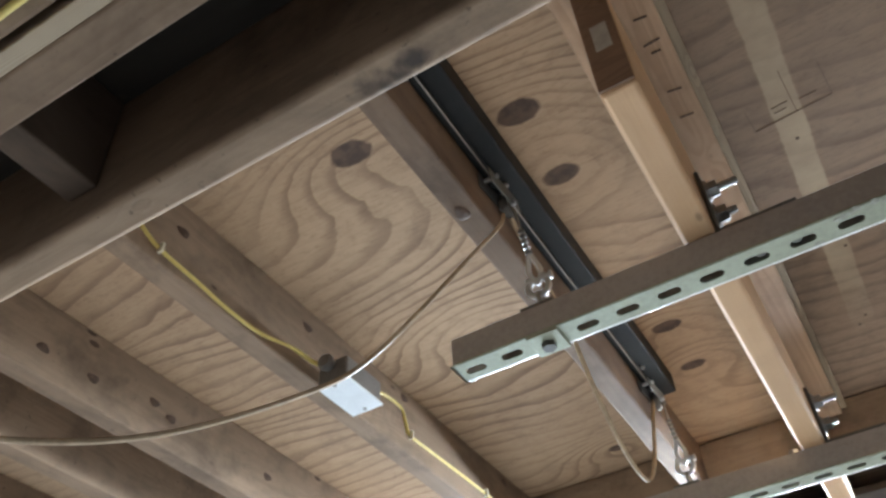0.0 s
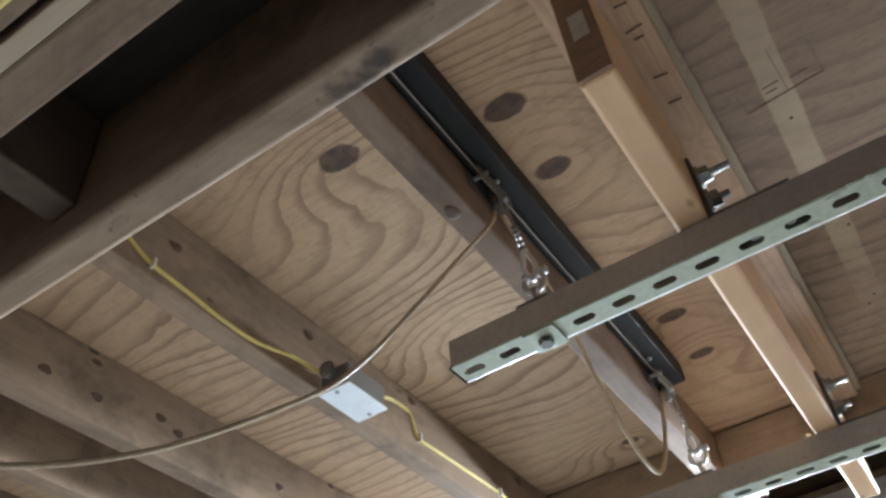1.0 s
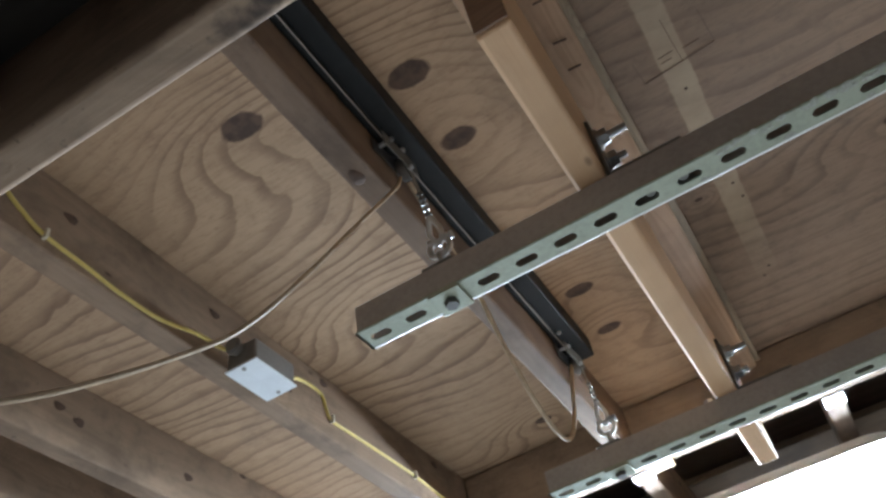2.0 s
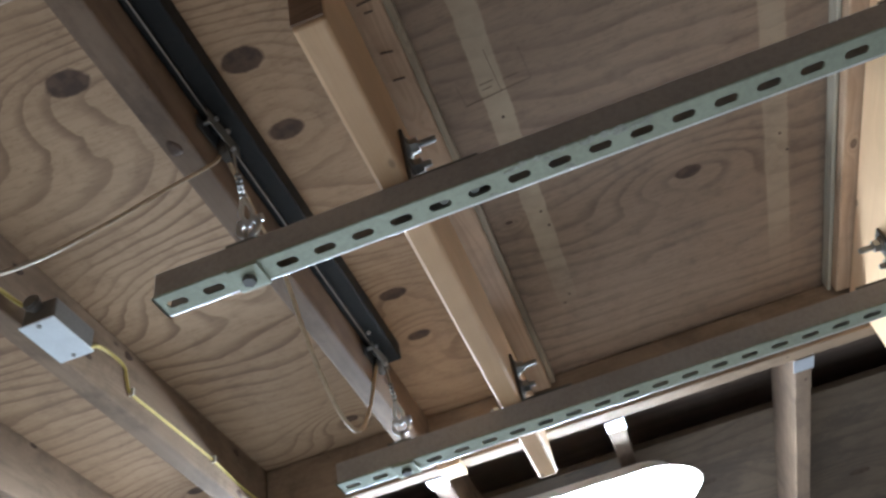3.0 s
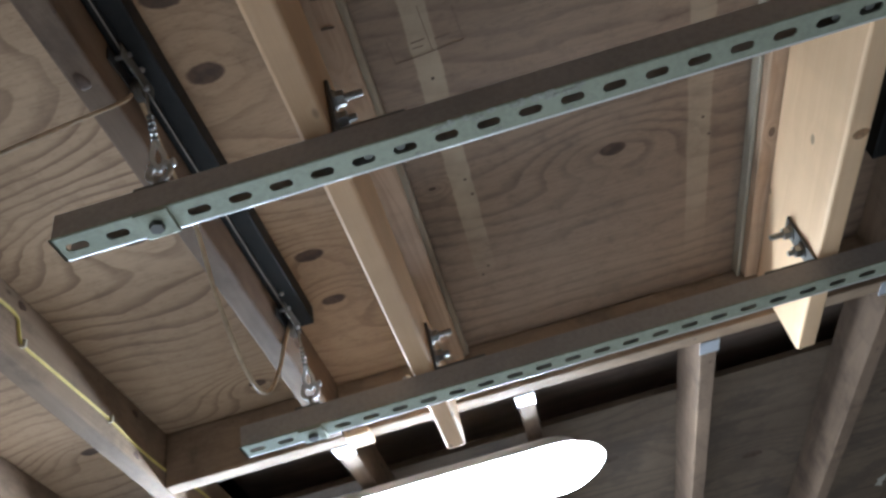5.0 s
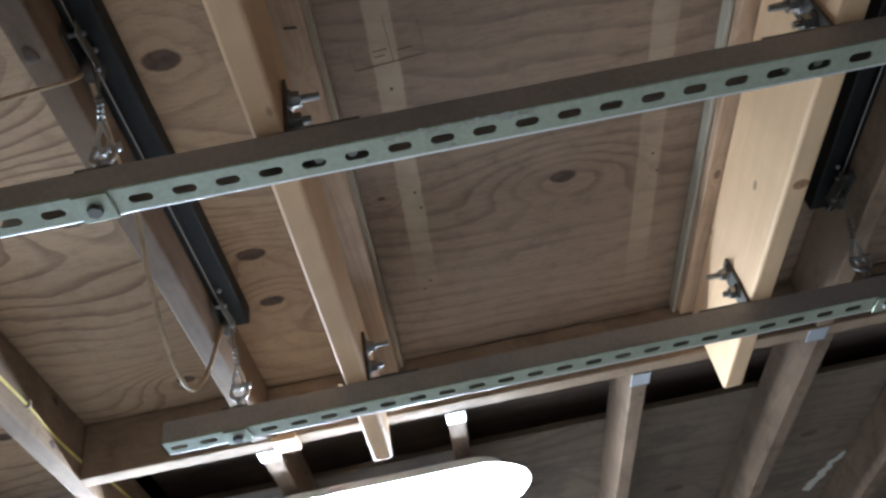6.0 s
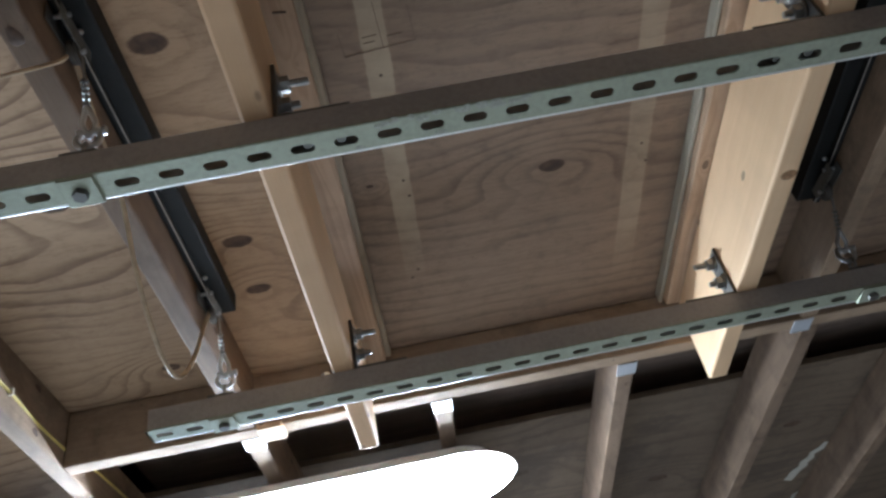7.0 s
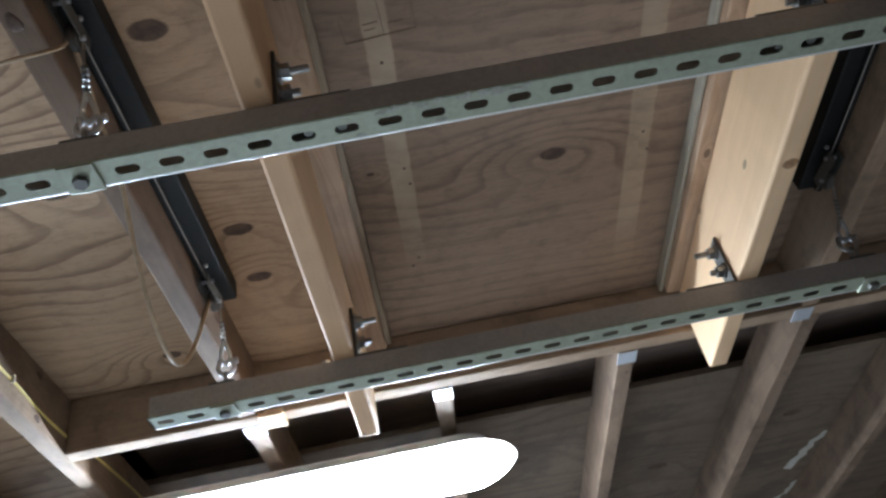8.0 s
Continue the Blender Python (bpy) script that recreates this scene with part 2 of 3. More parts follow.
POCKET_DARK = lumber("pocket_dark_board", (0.034, 0.027, 0.020), (0.022, 0.018, 0.013), 0, rings=16.0, knots=0.3)
SHADED_BLOCK_WOOD = lumber("shaded_block_wood", (0.13, 0.088, 0.058), (0.08, 0.052, 0.034), 1, rings=24.0, knots=0.5, contrast=0.3, grime=0.6)
SLOT_FILL = lumber("slot_fill_boards", (0.25, 0.185, 0.14), (0.16, 0.115, 0.088), 0, rings=16.0, knots=0.4)
DARK_ROOF = lumber("attic_boards", (0.10, 0.085, 0.07), (0.06, 0.05, 0.04), 0, rings=14.0, knots=0.4)
ZINC = metal("zinc_steel", (0.355, 0.375, 0.285), 0.50, 0.40, (0.25, 0.265, 0.20), 0.5, 40.0)
# zinc recoloured by how light falls on it: channel sides, track highlight
ZINC_LIT_TONE = metal("lit_tone_zinc", (0.42, 0.385, 0.345), 0.6, 0.22, (0.30, 0.275, 0.25), 0.5, 40.0)
ZINC_EDGE_LIT = metal("lit_edge_zinc", (0.78, 0.78, 0.75), 0.34, 0.6, (0.60, 0.60, 0.58), 0.3, 60.0)
ZINC_BRIGHT = metal("bright_zinc", (0.55, 0.56, 0.56), 0.30, 1.0, (0.45, 0.46, 0.47), 0.4, 70.0)
BOLT_STEEL = metal("bolt_steel", (0.36, 0.36, 0.345), 0.33, 1.0, (0.2, 0.2, 0.19), 0.5, 90.0)
HANGER_STEEL = metal("hanger_steel", (0.66, 0.70, 0.76), 0.42, 0.7, (0.5, 0.54, 0.58), 0.4, 60.0)
PLATE_STEEL = metal("plate_steel", (0.20, 0.20, 0.185), 0.48, 0.8, (0.12, 0.12, 0.11), 0.5, 80.0)
DARK_STEEL = metal("dark_bracket_steel", (0.13, 0.125, 0.115), 0.5, 0.8, (0.22, 0.2, 0.17), 0.4, 60.0)
BLACK_STEEL = metal("black_enamel", (0.008, 0.0085, 0.0085), 0.5, 0.0, (0.02, 0.02, 0.019), 0.5, 30.0)
BLACK_STEEL.node_tree.nodes["Principled BSDF"].inputs["Specular IOR Level"].default_value = 0.25
BOX_STEEL = metal("box_steel", (0.22, 0.21, 0.20), 0.5, 0.5, (0.18, 0.17, 0.15), 0.5, 60.0)
COVER_WHITE = plain("cover_white", (0.80, 0.85, 0.88), 0.42, 0.5, 0.05, 30.0)
YELLOW = plain("yellow_sheath", (0.62, 0.50, 0.15), 0.45, 0.4, 0.12, 50.0)
STAPLE_WHITE = plain("staple_plastic", (0.62, 0.58, 0.45), 0.5)
ROPE_TAN = plain("tan_cable_sheath", (0.44, 0.335, 0.215), 0.5, 0.4, 0.2, 60.0)
SPATTER = plain("weld_spatter", (0.34, 0.345, 0.29), 0.7, 0.3, 0.25, 300.0)
BLACK_PLASTIC = plain("black_plastic", (0.03, 0.03, 0.032), 0.45)
LIGHT_KNOT = plain("light_knot", (0.30, 0.17, 0.085), 0.6, 0.3, 0.4, 120.0)
KNOT_WOOD = plain("knot_wood", (0.085, 0.052, 0.034), 0.7, 0.3, 0.35, 90.0)
STAMP = plain("faded_stamp", (0.135, 0.09, 0.06), 0.8)
DARK_MARK = plain("dark_mark", (0.08, 0.052, 0.036), 0.8)
PAPER = plain("torn_paper", (0.46, 0.44, 0.38), 0.8, 0.2, 0.15, 50.0)
TAG = plain("lumber_tag", (0.36, 0.34, 0.31), 0.6, 0.3, 0.15, 90.0)
CONCRETE = plain("concrete_floor", (0.25, 0.24, 0.225), 0.8, 0.3, 0.2, 6.0)
WALL_BOARD = plain("wall_board", (0.22, 0.185, 0.15), 0.8, 0.3, 0.12, 4.0)
WALL_ABSORB = plain("light_absorbing_wall", (0.065, 0.055, 0.05), 0.85, 0.2, 0.2, 4.0)
HOUSING = plain("white_enamel", (0.78, 0.78, 0.77), 0.4, 0.5, 0.04, 20.0)

GLOW, glow_nt, glow_bsdf = material("lamp_diffuser")
glow_bsdf.inputs["Base Color"].default_value = (0.9, 0.9, 0.9, 1)
glow_bsdf.inputs["Emission Color"].default_value = (0.94, 1.0, 1.05, 1)
glow_bsdf.inputs["Emission Strength"].default_value = LAMP_GLOW


# ---- mesh helpers ----
def add_box(bm, c, s, bevel=0.0, turn=None, segments=2):
    """A box by its middle and its sizes, its edges rounded by bevel."""
    made = bmesh.ops.create_cube(bm, size=1.0)["verts"]
    m = Matrix.Translation(c) @ (turn if turn else Matrix()) @ Matrix.Diagonal((*s, 1))
    bmesh.ops.transform(bm, matrix=m, verts=made)
    if bevel > 0:
        edges = list({e for v in made for e in v.link_edges})
        bmesh.ops.bevel(bm, geom=edges, offset=bevel, segments=segments, profile=0.5, affect="EDGES")


def add_rod(bm, a, b, r, n=12, r2=None):
    a, b = Vector(a), Vector(b)
    m = Matrix.Translation((a + b) / 2) @ (b - a).to_track_quat("Z", "Y").to_matrix().to_4x4()
    bmesh.ops.create_cone(bm, cap_ends=True, segments=n, radius1=r, radius2=r if r2 is None else r2, depth=(b - a).length, matrix=m)


def add_tube(bm, pts, r, n=8, steps=8, closed=False):
    """A round tube that runs smoothly through the points."""
    pts = [Vector(p) for p in pts]
    k = len(pts)
    path = []
    for i in range(k if closed else k - 1):
        p = [pts[(i + j) % k] if closed else pts[min(max(i + j, 0), k - 1)] for j in (-1, 0, 1, 2)]
        for s in range(steps):
            u = s / steps
            path.append(0.5 * (2 * p[1] + (p[2] - p[0]) * u + (2 * p[0] - 5 * p[1] + 4 * p[2] - p[3]) * u * u + (3 * p[1] - p[0] - 3 * p[2] + p[3]) * u ** 3))
    if not closed:
        path.append(pts[-1])
    rings, side = [], None
    total = len(path)
    for i, q in enumerate(path):
        t = (path[(i + 1) % total] - path[i - 1]) if closed else (path[min(i + 1, total - 1)] - path[max(i - 1, 0)])
        t.normalize()
        if side is None:
            side = t.orthogonal().normalized()
        side = (side - t * side.dot(t)).normalized()
        up = t.cross(side)
        rings.append([bm.verts.new(q + r * (math.cos(2 * math.pi * j / n) * side + math.sin(2 * math.pi * j / n) * up)) for j in range(n)])
    for i in range(total if closed else total - 1):
        a, b = rings[i], rings[(i + 1) % total]
        for j in range(n):
            bm.faces.new((a[j], a[(j + 1) % n], b[(j + 1) % n], b[j]))
    if not closed:
        bm.faces.new(rings[0][::-1])
        bm.faces.new(rings[-1])


def add_hex(bm, c, axis, r, h):
    c, axis = Vector(c), Vector(axis).normalized()
    m = Matrix.Translation(c + axis * h / 2) @ axis.to_track_quat("Z", "Y").to_matrix().to_4x4()
    bmesh.ops.create_cone(bm, cap_ends=True, segments=6, radius1=r, radius2=r * 0.96, depth=h, matrix=m)


def mesh_object(name, bm, mat, smooth=False):
    bmesh.ops.recalc_face_normals(bm, faces=bm.faces)
    bm.edges.index_update()
    crisp = []          # edges where a large flat face meets its narrow rounding
    for e in bm.edges:
        if len(e.link_faces) == 2:
            a, b = sorted(f.calc_area() for f in e.link_faces)
            if a < 0.16 * b:
                crisp.append(e.index)
    me = bpy.data.meshes.new(name)
    bm.to_mesh(me)
    bm.free()
    me.materials.append(mat)
    if smooth:
        me.shade_smooth()
        me.set_sharp_from_angle(angle=radians(40))
        for i in crisp:
            me.edges[i].use_edge_sharp = True
    return new(name, me)


def thing(name, at, label, category, group="", kind=""):
    ob = new(name)
    ob.location = at
    ob.empty_display_size = 0.02
    return tagged(ob, label, category, group, kind)


def part(name, bm, mat, parent, label="", smooth=True):
    """One mesh under a thing or under a part, built in the thing's own coordinates."""
    ob = mesh_object(name, bm, mat, smooth)
    ob.parent = parent
    return tagged(ob, label)


def solid(name, c, s, mat, label, category, kind="", group="", bevel=0.002):
    """A single board or slab as one mesh, its origin at its middle."""
    bm = bmesh.new()
    add_box(bm, (0, 0, 0), s, bevel, None, 4 if bevel > 0.005 else 2)
    ob = mesh_object(name, bm, mat, True)
    ob.location = c
    return tagged(ob, label, category, group, kind)


# ---- the room that closes the place ----
X0, X1, Y0, Y1 = ROOM
solid("floor", (0, (Y0 + Y1) / 2, -0.05), (X1 - X0 + 0.4, Y1 - Y0 + 0.4, 0.10), CONCRETE, "grey concrete garage floor", "floor", "structure", bevel=0)
solid("wall_west", (X0 - 0.06, (Y0 + Y1) / 2, 1.2), (0.12, Y1 - Y0, 2.4), WALL_BOARD, "plain tan garage wall", "wall", "structure", bevel=0)
# unseen east and south walls: dark, the south one close, to cut bounce light
solid("wall_east", (X1 + 0.06, (Y0 + Y1) / 2, 1.2), (0.12, Y1 - Y0, 2.4), WALL_ABSORB, "plain unseen wall, dark to cut bounce light", "wall", "structure", bevel=0)
solid("wall_south", (0, Y0 - 0.06, 1.2), (X1 - X0 + 0.24, 0.12, 2.4), WALL_ABSORB, "plain unseen wall, dark to cut bounce light", "wall", "structure", bevel=0)
# the far wall is out of view; its open doorway is added to let daylight in
DOOR = (-2.5, -1.0, 1.95)
solid("wall_north", ((X0 + DOOR[0]) / 2, Y1 + 0.06, 1.2), (DOOR[0] - X0, 0.12, 2.4), WALL_BOARD, "plain tan garage wall beside the doorway", "wall", "structure", bevel=0)
solid("wall_north", ((X1 + DOOR[1]) / 2, Y1 + 0.06, 1.2), (X1 - DOOR[1], 0.12, 2.4), WALL_BOARD, "plain tan garage wall beside the doorway", "wall", "structure", bevel=0)
solid("wall_north", ((DOOR[0] + DOOR[1]) / 2, Y1 + 0.06, (DOOR[2] + 2.4) / 2), (DOOR[1] - DOOR[0], 0.12, 2.4 - DOOR[2]), WALL_BOARD, "plain tan garage wall over the doorway", "wall", "structure", bevel=0)

solid("ground", (0, Y1 + 10.2, -0.06), (40, 20, 0.10), CONCRETE, "pale concrete driveway outside the doorway", "ground", "structure", bevel=0)

# attic shell over the plywood
AZ = 3.3
solid("attic_roof", (0, (Y0 + Y1) / 2, AZ), (X1 - X0 + 0.4, Y1 - Y0 + 0.4, 0.05), DARK_ROOF, "dark boards of the attic roof", "roof", "structure", bevel=0)
for nm, c, s in (("attic_wall_west", (X0 - 0.06, (Y0 + Y1) / 2, 2.85), (0.12, Y1 - Y0, 0.9)), ("attic_wall_east", (X1 + 0.06, (Y0 + Y1) / 2, 2.85), (0.12, Y1 - Y0, 0.9)),
                 ("attic_wall_south", (0, Y0 - 0.06, 2.85), (X1 - X0 + 0.24, 0.12, 0.9)), ("attic_wall_north", (0, Y1 + 0.06, 2.85), (X1 - X0 + 0.24, 0.12, 0.9))):
    solid(nm, c, s, DARK_ROOF, "dark boarded wall of the attic", "wall", "structure", bevel=0)

# ---- plywood ----
PT = 0.018


def sheet(name, x0, x1, y0, y1, mat, label, z=PLY):
    return solid(name, ((x0 + x1) / 2, (y0 + y1) / 2, z + PT / 2), (x1 - x0, y1 - y0, PT), mat, label, "ceiling", "structure", bevel=0.0015)


sheet("ceiling", X0, X1, Y0, SEAM - 0.002, PLY_OLD, "weathered plywood ceiling over the joists")
sheet("ceiling", X0, 0.0, SEAM, GAP_FAR[0], PLY_OLD, "knotty tan plywood ceiling with bold wavy grain")
sheet("ceiling", 0.754, X1, SEAM, GAP_FAR[0], PLY_PANEL, "brown plywood ceiling beside the hatch")
sheet("ceiling", X0, X1, GAP_FAR[1], Y1, PLY_FAR, "water-stained plywood ceiling with dark blotches")
sheet("ceiling", X0, -0.662, GAP_FAR[0] + 0.001, GAP_FAR[1] - 0.001, PLY_OLD, "knotty tan plywood ceiling by the lamp")
# sheet added over the slot so its darkness stays short of black
sheet("ceiling", -0.66, X1, GAP_FAR[0] - 0.02, GAP_FAR[1] + 0.40, SLOT_FILL, "brown boards added above the dark slot in the plywood", PLY + 0.09)
panel = sheet("hatch_panel", 0.003, 0.751, SEAM + 0.01, GAP_FAR[0] - 0.006, PLY_PANEL, "brown plywood hatch panel with two pale joist marks")

# ---- joists and headers ----
JH = PLY - JB


def joist(x, y0, y1, mat=JOIST_WOOD, label="weathered brown ceiling joist with dark knots", bottom=JB):
    return solid("ceiling_joist", (x, (y0 + y1) / 2, (bottom + PLY) / 2), (JT, y1 - y0, PLY - bottom - 0.001), mat, label, "joist", group="ceiling joists", bevel=0.003)


long_joists = {}
for jx in BAYS:
    if jx == -0.249:
        long_joists[jx] = joist(jx, Y0, FAR0 - 0.001, BROWN_WOOD, "dark brown ceiling joist beside the black track")
        joist(jx, FAR1 + 0.001, Y1, JOIST_WOOD, "weathered ceiling joist beyond the header")
    else:
        long_joists[jx] = joist(jx, Y0, Y1)


def knot(owner, at, normal, r, stretch=1.5):
    """A dark knot, a hair proud of the wood, drawn out along y."""
    bm = bmesh.new()
    bmesh.ops.create_uvsphere(bm, u_segments=14, v_segments=8, radius=1.0)
    size = [r, r * stretch, r]
    size[normal] = 0.0012
    for v in bm.verts:
        k = 1 + 0.12 * math.sin(3 * math.atan2(v.co[(normal + 1) % 3], v.co[(normal + 2) % 3]) + 40 * at[1])
        v.co = Vector((v.co.x * size[0] * k, v.co.y * size[1] * k, v.co.z * size[2] * k))
    bmesh.ops.translate(bm, vec=Vector(at) - owner.location, verts=bm.verts)
    return part("knot", bm, KNOT_WOOD, owner, "dark round knot")


for jx, jo in long_joists.items():
    face = jx + JT / 2
    if jx == -0.249:
        knot(jo, (jx - 0.004, 0.580, JB), 2, 0.009)
    elif jx == -0.650:
        for ky, kz in ((0.461, 2.400), (0.741, 2.412), (1.030, 2.432), (1.428, 2.430), (1.441, 2.338)):
            knot(jo, (face, ky, kz), 0, 0.008)
    elif jx == -0.978:
        for ky, kz in ((0.507, 2.369), (0.606, 2.368), (0.735, 2.391), (0.778, 2.379), (1.039, 2.380)):
            knot(jo, (face, ky, kz), 0, 0.008)
for jx in CUT:
    joist(jx, FAR1 + 0.001, Y1, BROWN_WOOD, "cut ceiling joist hung on the far header")
    joist(jx, Y0, NEAR0 - 0.001, JOIST_WOOD, "cut ceiling joist behind the near header")
for jx in RIGHT:
    joist(jx, Y0, FAR0 - 0.001)
    joist(jx + (0.016 if jx < 1 else 0.0), FAR1 + 0.001, Y1, BROWN_WOOD)


def header(y0, y1, x0, x1, label, mat=HEADER_WOOD):
    return solid("header_beam", ((x0 + x1) / 2, (y0 + y1) / 2, JB + JH / 2 - 0.002), (x1 - x0, y1 - y0, JH - 0.002), mat, label, "beam", group="headers", bevel=0.003)


header(NEAR0, NEAR1, BAYS[-1] + JT / 2 + 0.001, RIGHT[0] - JT / 2 - 0.001, "brown header at the near end of the hatch")
header(FAR0, FAR1, BAYS[-2] + JT / 2 + 0.001, 1.75, "brown header beam that carries the cut joists")


def beam(y0, y1, mat, label, bottom=BEAM, bevel=0.003):
    """A board on edge under the joists, from wall to wall."""
    top = JB - 0.001
    return solid("beam", (0, (y0 + y1) / 2, (bottom + top) / 2), (X1 - X0 - 0.004, y1 - y0, top - bottom), mat, label, "beam", group="beams under the joists", bevel=bevel)


beam(0.224, 0.262, HEADER_WOOD, "brown wooden beam under the joists with a dark stain at its edge", bevel=0.007)
beam(0.082, 0.120, BROWN_HEADER, "dark brown weathered beam under the joists")
beam(0.066, 0.0812, PLY_EDGE, "thin pale plywood spacer between two beams", BEAM - 0.002, 0.001)
beam(0.022, 0.0600, HEADER_WOOD, "pale weathered beam with a yellow cable along it")
# added board, near black so the slot between the beams looks deep in shade
solid("pocket_board", (0, 0.172, 2.3105), (X1 - X0 - 0.004, 0.1026, 0.014), POCKET_DARK, "near-black board added for the shade in the slot between two beams", "board", bevel=0.001)
# block colour is lowered to hold the shade of the recess
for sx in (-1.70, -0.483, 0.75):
    solid("spacer_block", (sx, 0.172, 2.236), (JT, 0.1025, 0.132), SHADED_BLOCK_WOOD, "brown wooden block between two beams, darkened for the shade there", "block", group="spacer blocks", bevel=0.003)

# ---- hatch boards ----
BB = 2.218
BX = (0.000, 0.7235)
BY = (0.427, 1.556)


def hatch_board(x):
    """A blond 2x8 on edge under the hatch."""
    t = thing("hatch_board", (x, BY[0], BB), "blond new pine board on edge under the hatch" if x > 0.5 else "honey-coloured pine board on edge under the hatch", "board", "hatch boards")
    bm = bmesh.new()
    add_box(bm, (0, (BY[1] - BY[0]) / 2 + 0.002, 0.092), (0.0385, BY[1] - BY[0] - 0.004, 0.184), 0.0050, None, 3)
    board = part("board", bm, BLOND_WOOD if x > 0.5 else HONEY_WOOD, t)
    if x > 0.5:
        bm = bmesh.new()
        bmesh.ops.create_uvsphere(bm, u_segments=14, v_segments=8, radius=1.0, matrix=Matrix.Translation((0.004, 0.539, 0.0002)) @ Matrix.Diagonal((0.013, 0.011, 0.0012, 1)))
        part("knot", bm, LIGHT_KNOT, board, "brown knot in the pine")
    # end grain, its colour lowered further for the face turned from the light
    bm = bmesh.new()
    add_box(bm, (0, 0.001, 0.092), (0.037, 0.003, 0.181), 0.0006)
    end = part("end_grain", bm, END_WOOD_SHADED, t, "brown sawn board end, darkened for its shaded side")
    bm = bmesh.new()
    add_box(bm, (0.001, -0.0012, 0.085), (0.018, 0.001, 0.044), 0.0003)
    part("tag", bm, TAG, end, "small grey lumber tag")
    return t


for bx, side in ((BX[0], 1), (BX[1], -1)):
    hatch_board(bx)
    ledger = thing("ledger", (bx, 0.963, 2.404), "orange-brown flat board between hatch board and panel", "ledger", "ledgers")
    bm = bmesh.new()
    add_box(bm, (0.008 if side > 0 else 0, 0, 0.0225), (0.105 if side > 0 else 0.089, 1.16, 0.0425), 0.003)
    part("board", bm, LEDGER_WOOD, ledger)
    if side > 0:
        # five short dark marks across the ledger
        for my, ang, ln in ((0.498, 8, 0.016), (0.536, -4, 0.021), (0.551, 3, 0.012), (0.617, 10, 0.018), (0.664, 6, 0.018)):
            bm = bmesh.new()
            add_box(bm, (side * 0.040, my - 0.963, 0.0008), (ln, 0.0028, 0.0012), 0.0004, pose(0, 0, 0, 0, 0, ang))
            part("ledger_mark", bm, DARK_MARK, ledger, "dark short mark")
    sx = bx + (0.0650 if side > 0 else -0.0490)
    # right strip takes a paler wood that holds the light on its side
    solid("trim_strip", (sx + side * 0.0006, 0.963, PLY - 0.014), (0.0130 if side > 0 else 0.0072, 1.185, 0.027), STRIP_TAN if side > 0 else STRIP_LIT, "tan wooden strip beside the ledger" if side > 0 else "wooden strip beside the ledger, pale for its lit side", "trim", group="trim strips", bevel=0.002)

# nail heads and grade stamp on the hatch panel
for nx, ny in ((0.164, 1.06), (0.149, 1.332), (0.163, 1.309), (0.591, 1.079), (0.603, 1.124), (0.158, 0.83), (0.17, 1.10)):
    bm = bmesh.new()
    add_rod(bm, (nx, ny, PLY - 0.0006), (nx, ny, PLY + 0.001), 0.0028, 10)
    nail = part("nail_head", bm, DARK_MARK, panel)
    nail.matrix_parent_inverse = panel.matrix_basis.inverted()
for (ax, ay), (cx, cy) in (((0.107, 0.745), (0.111, 0.786)), ((0.111, 0.786), (0.169, 0.781)), ((0.169, 0.781), (0.163, 0.700)), ((0.169, 0.781), (0.217, 0.777)), ((0.217, 0.777), (0.211, 0.715)),
                            ((0.140, 0.758), (0.162, 0.756)), ((0.141, 0.768), (0.158, 0.767)), ((0.176, 0.762), (0.200, 0.760))):
    d = Vector((cx - ax, cy - ay, 0))
    bm = bmesh.new()
    add_box(bm, ((ax + cx) / 2, (ay + cy) / 2, PLY - 0.0003), (d.length, 0.0010, 0.0012), 0, pose(0, 0, 0, 0, 0, math.degrees(math.atan2(d.y, d.x))))
    line = part("stamp_line", bm, STAMP, panel)
    line.matrix_parent_inverse = panel.matrix_basis.inverted()

# ---- slotted strut channels ----
AX0, AX1 = -0.336, 1.080
AW, AH, AT = 0.0400, 0.0413, 0.0026
SLOT0, PITCH = 0.048, 0.0517


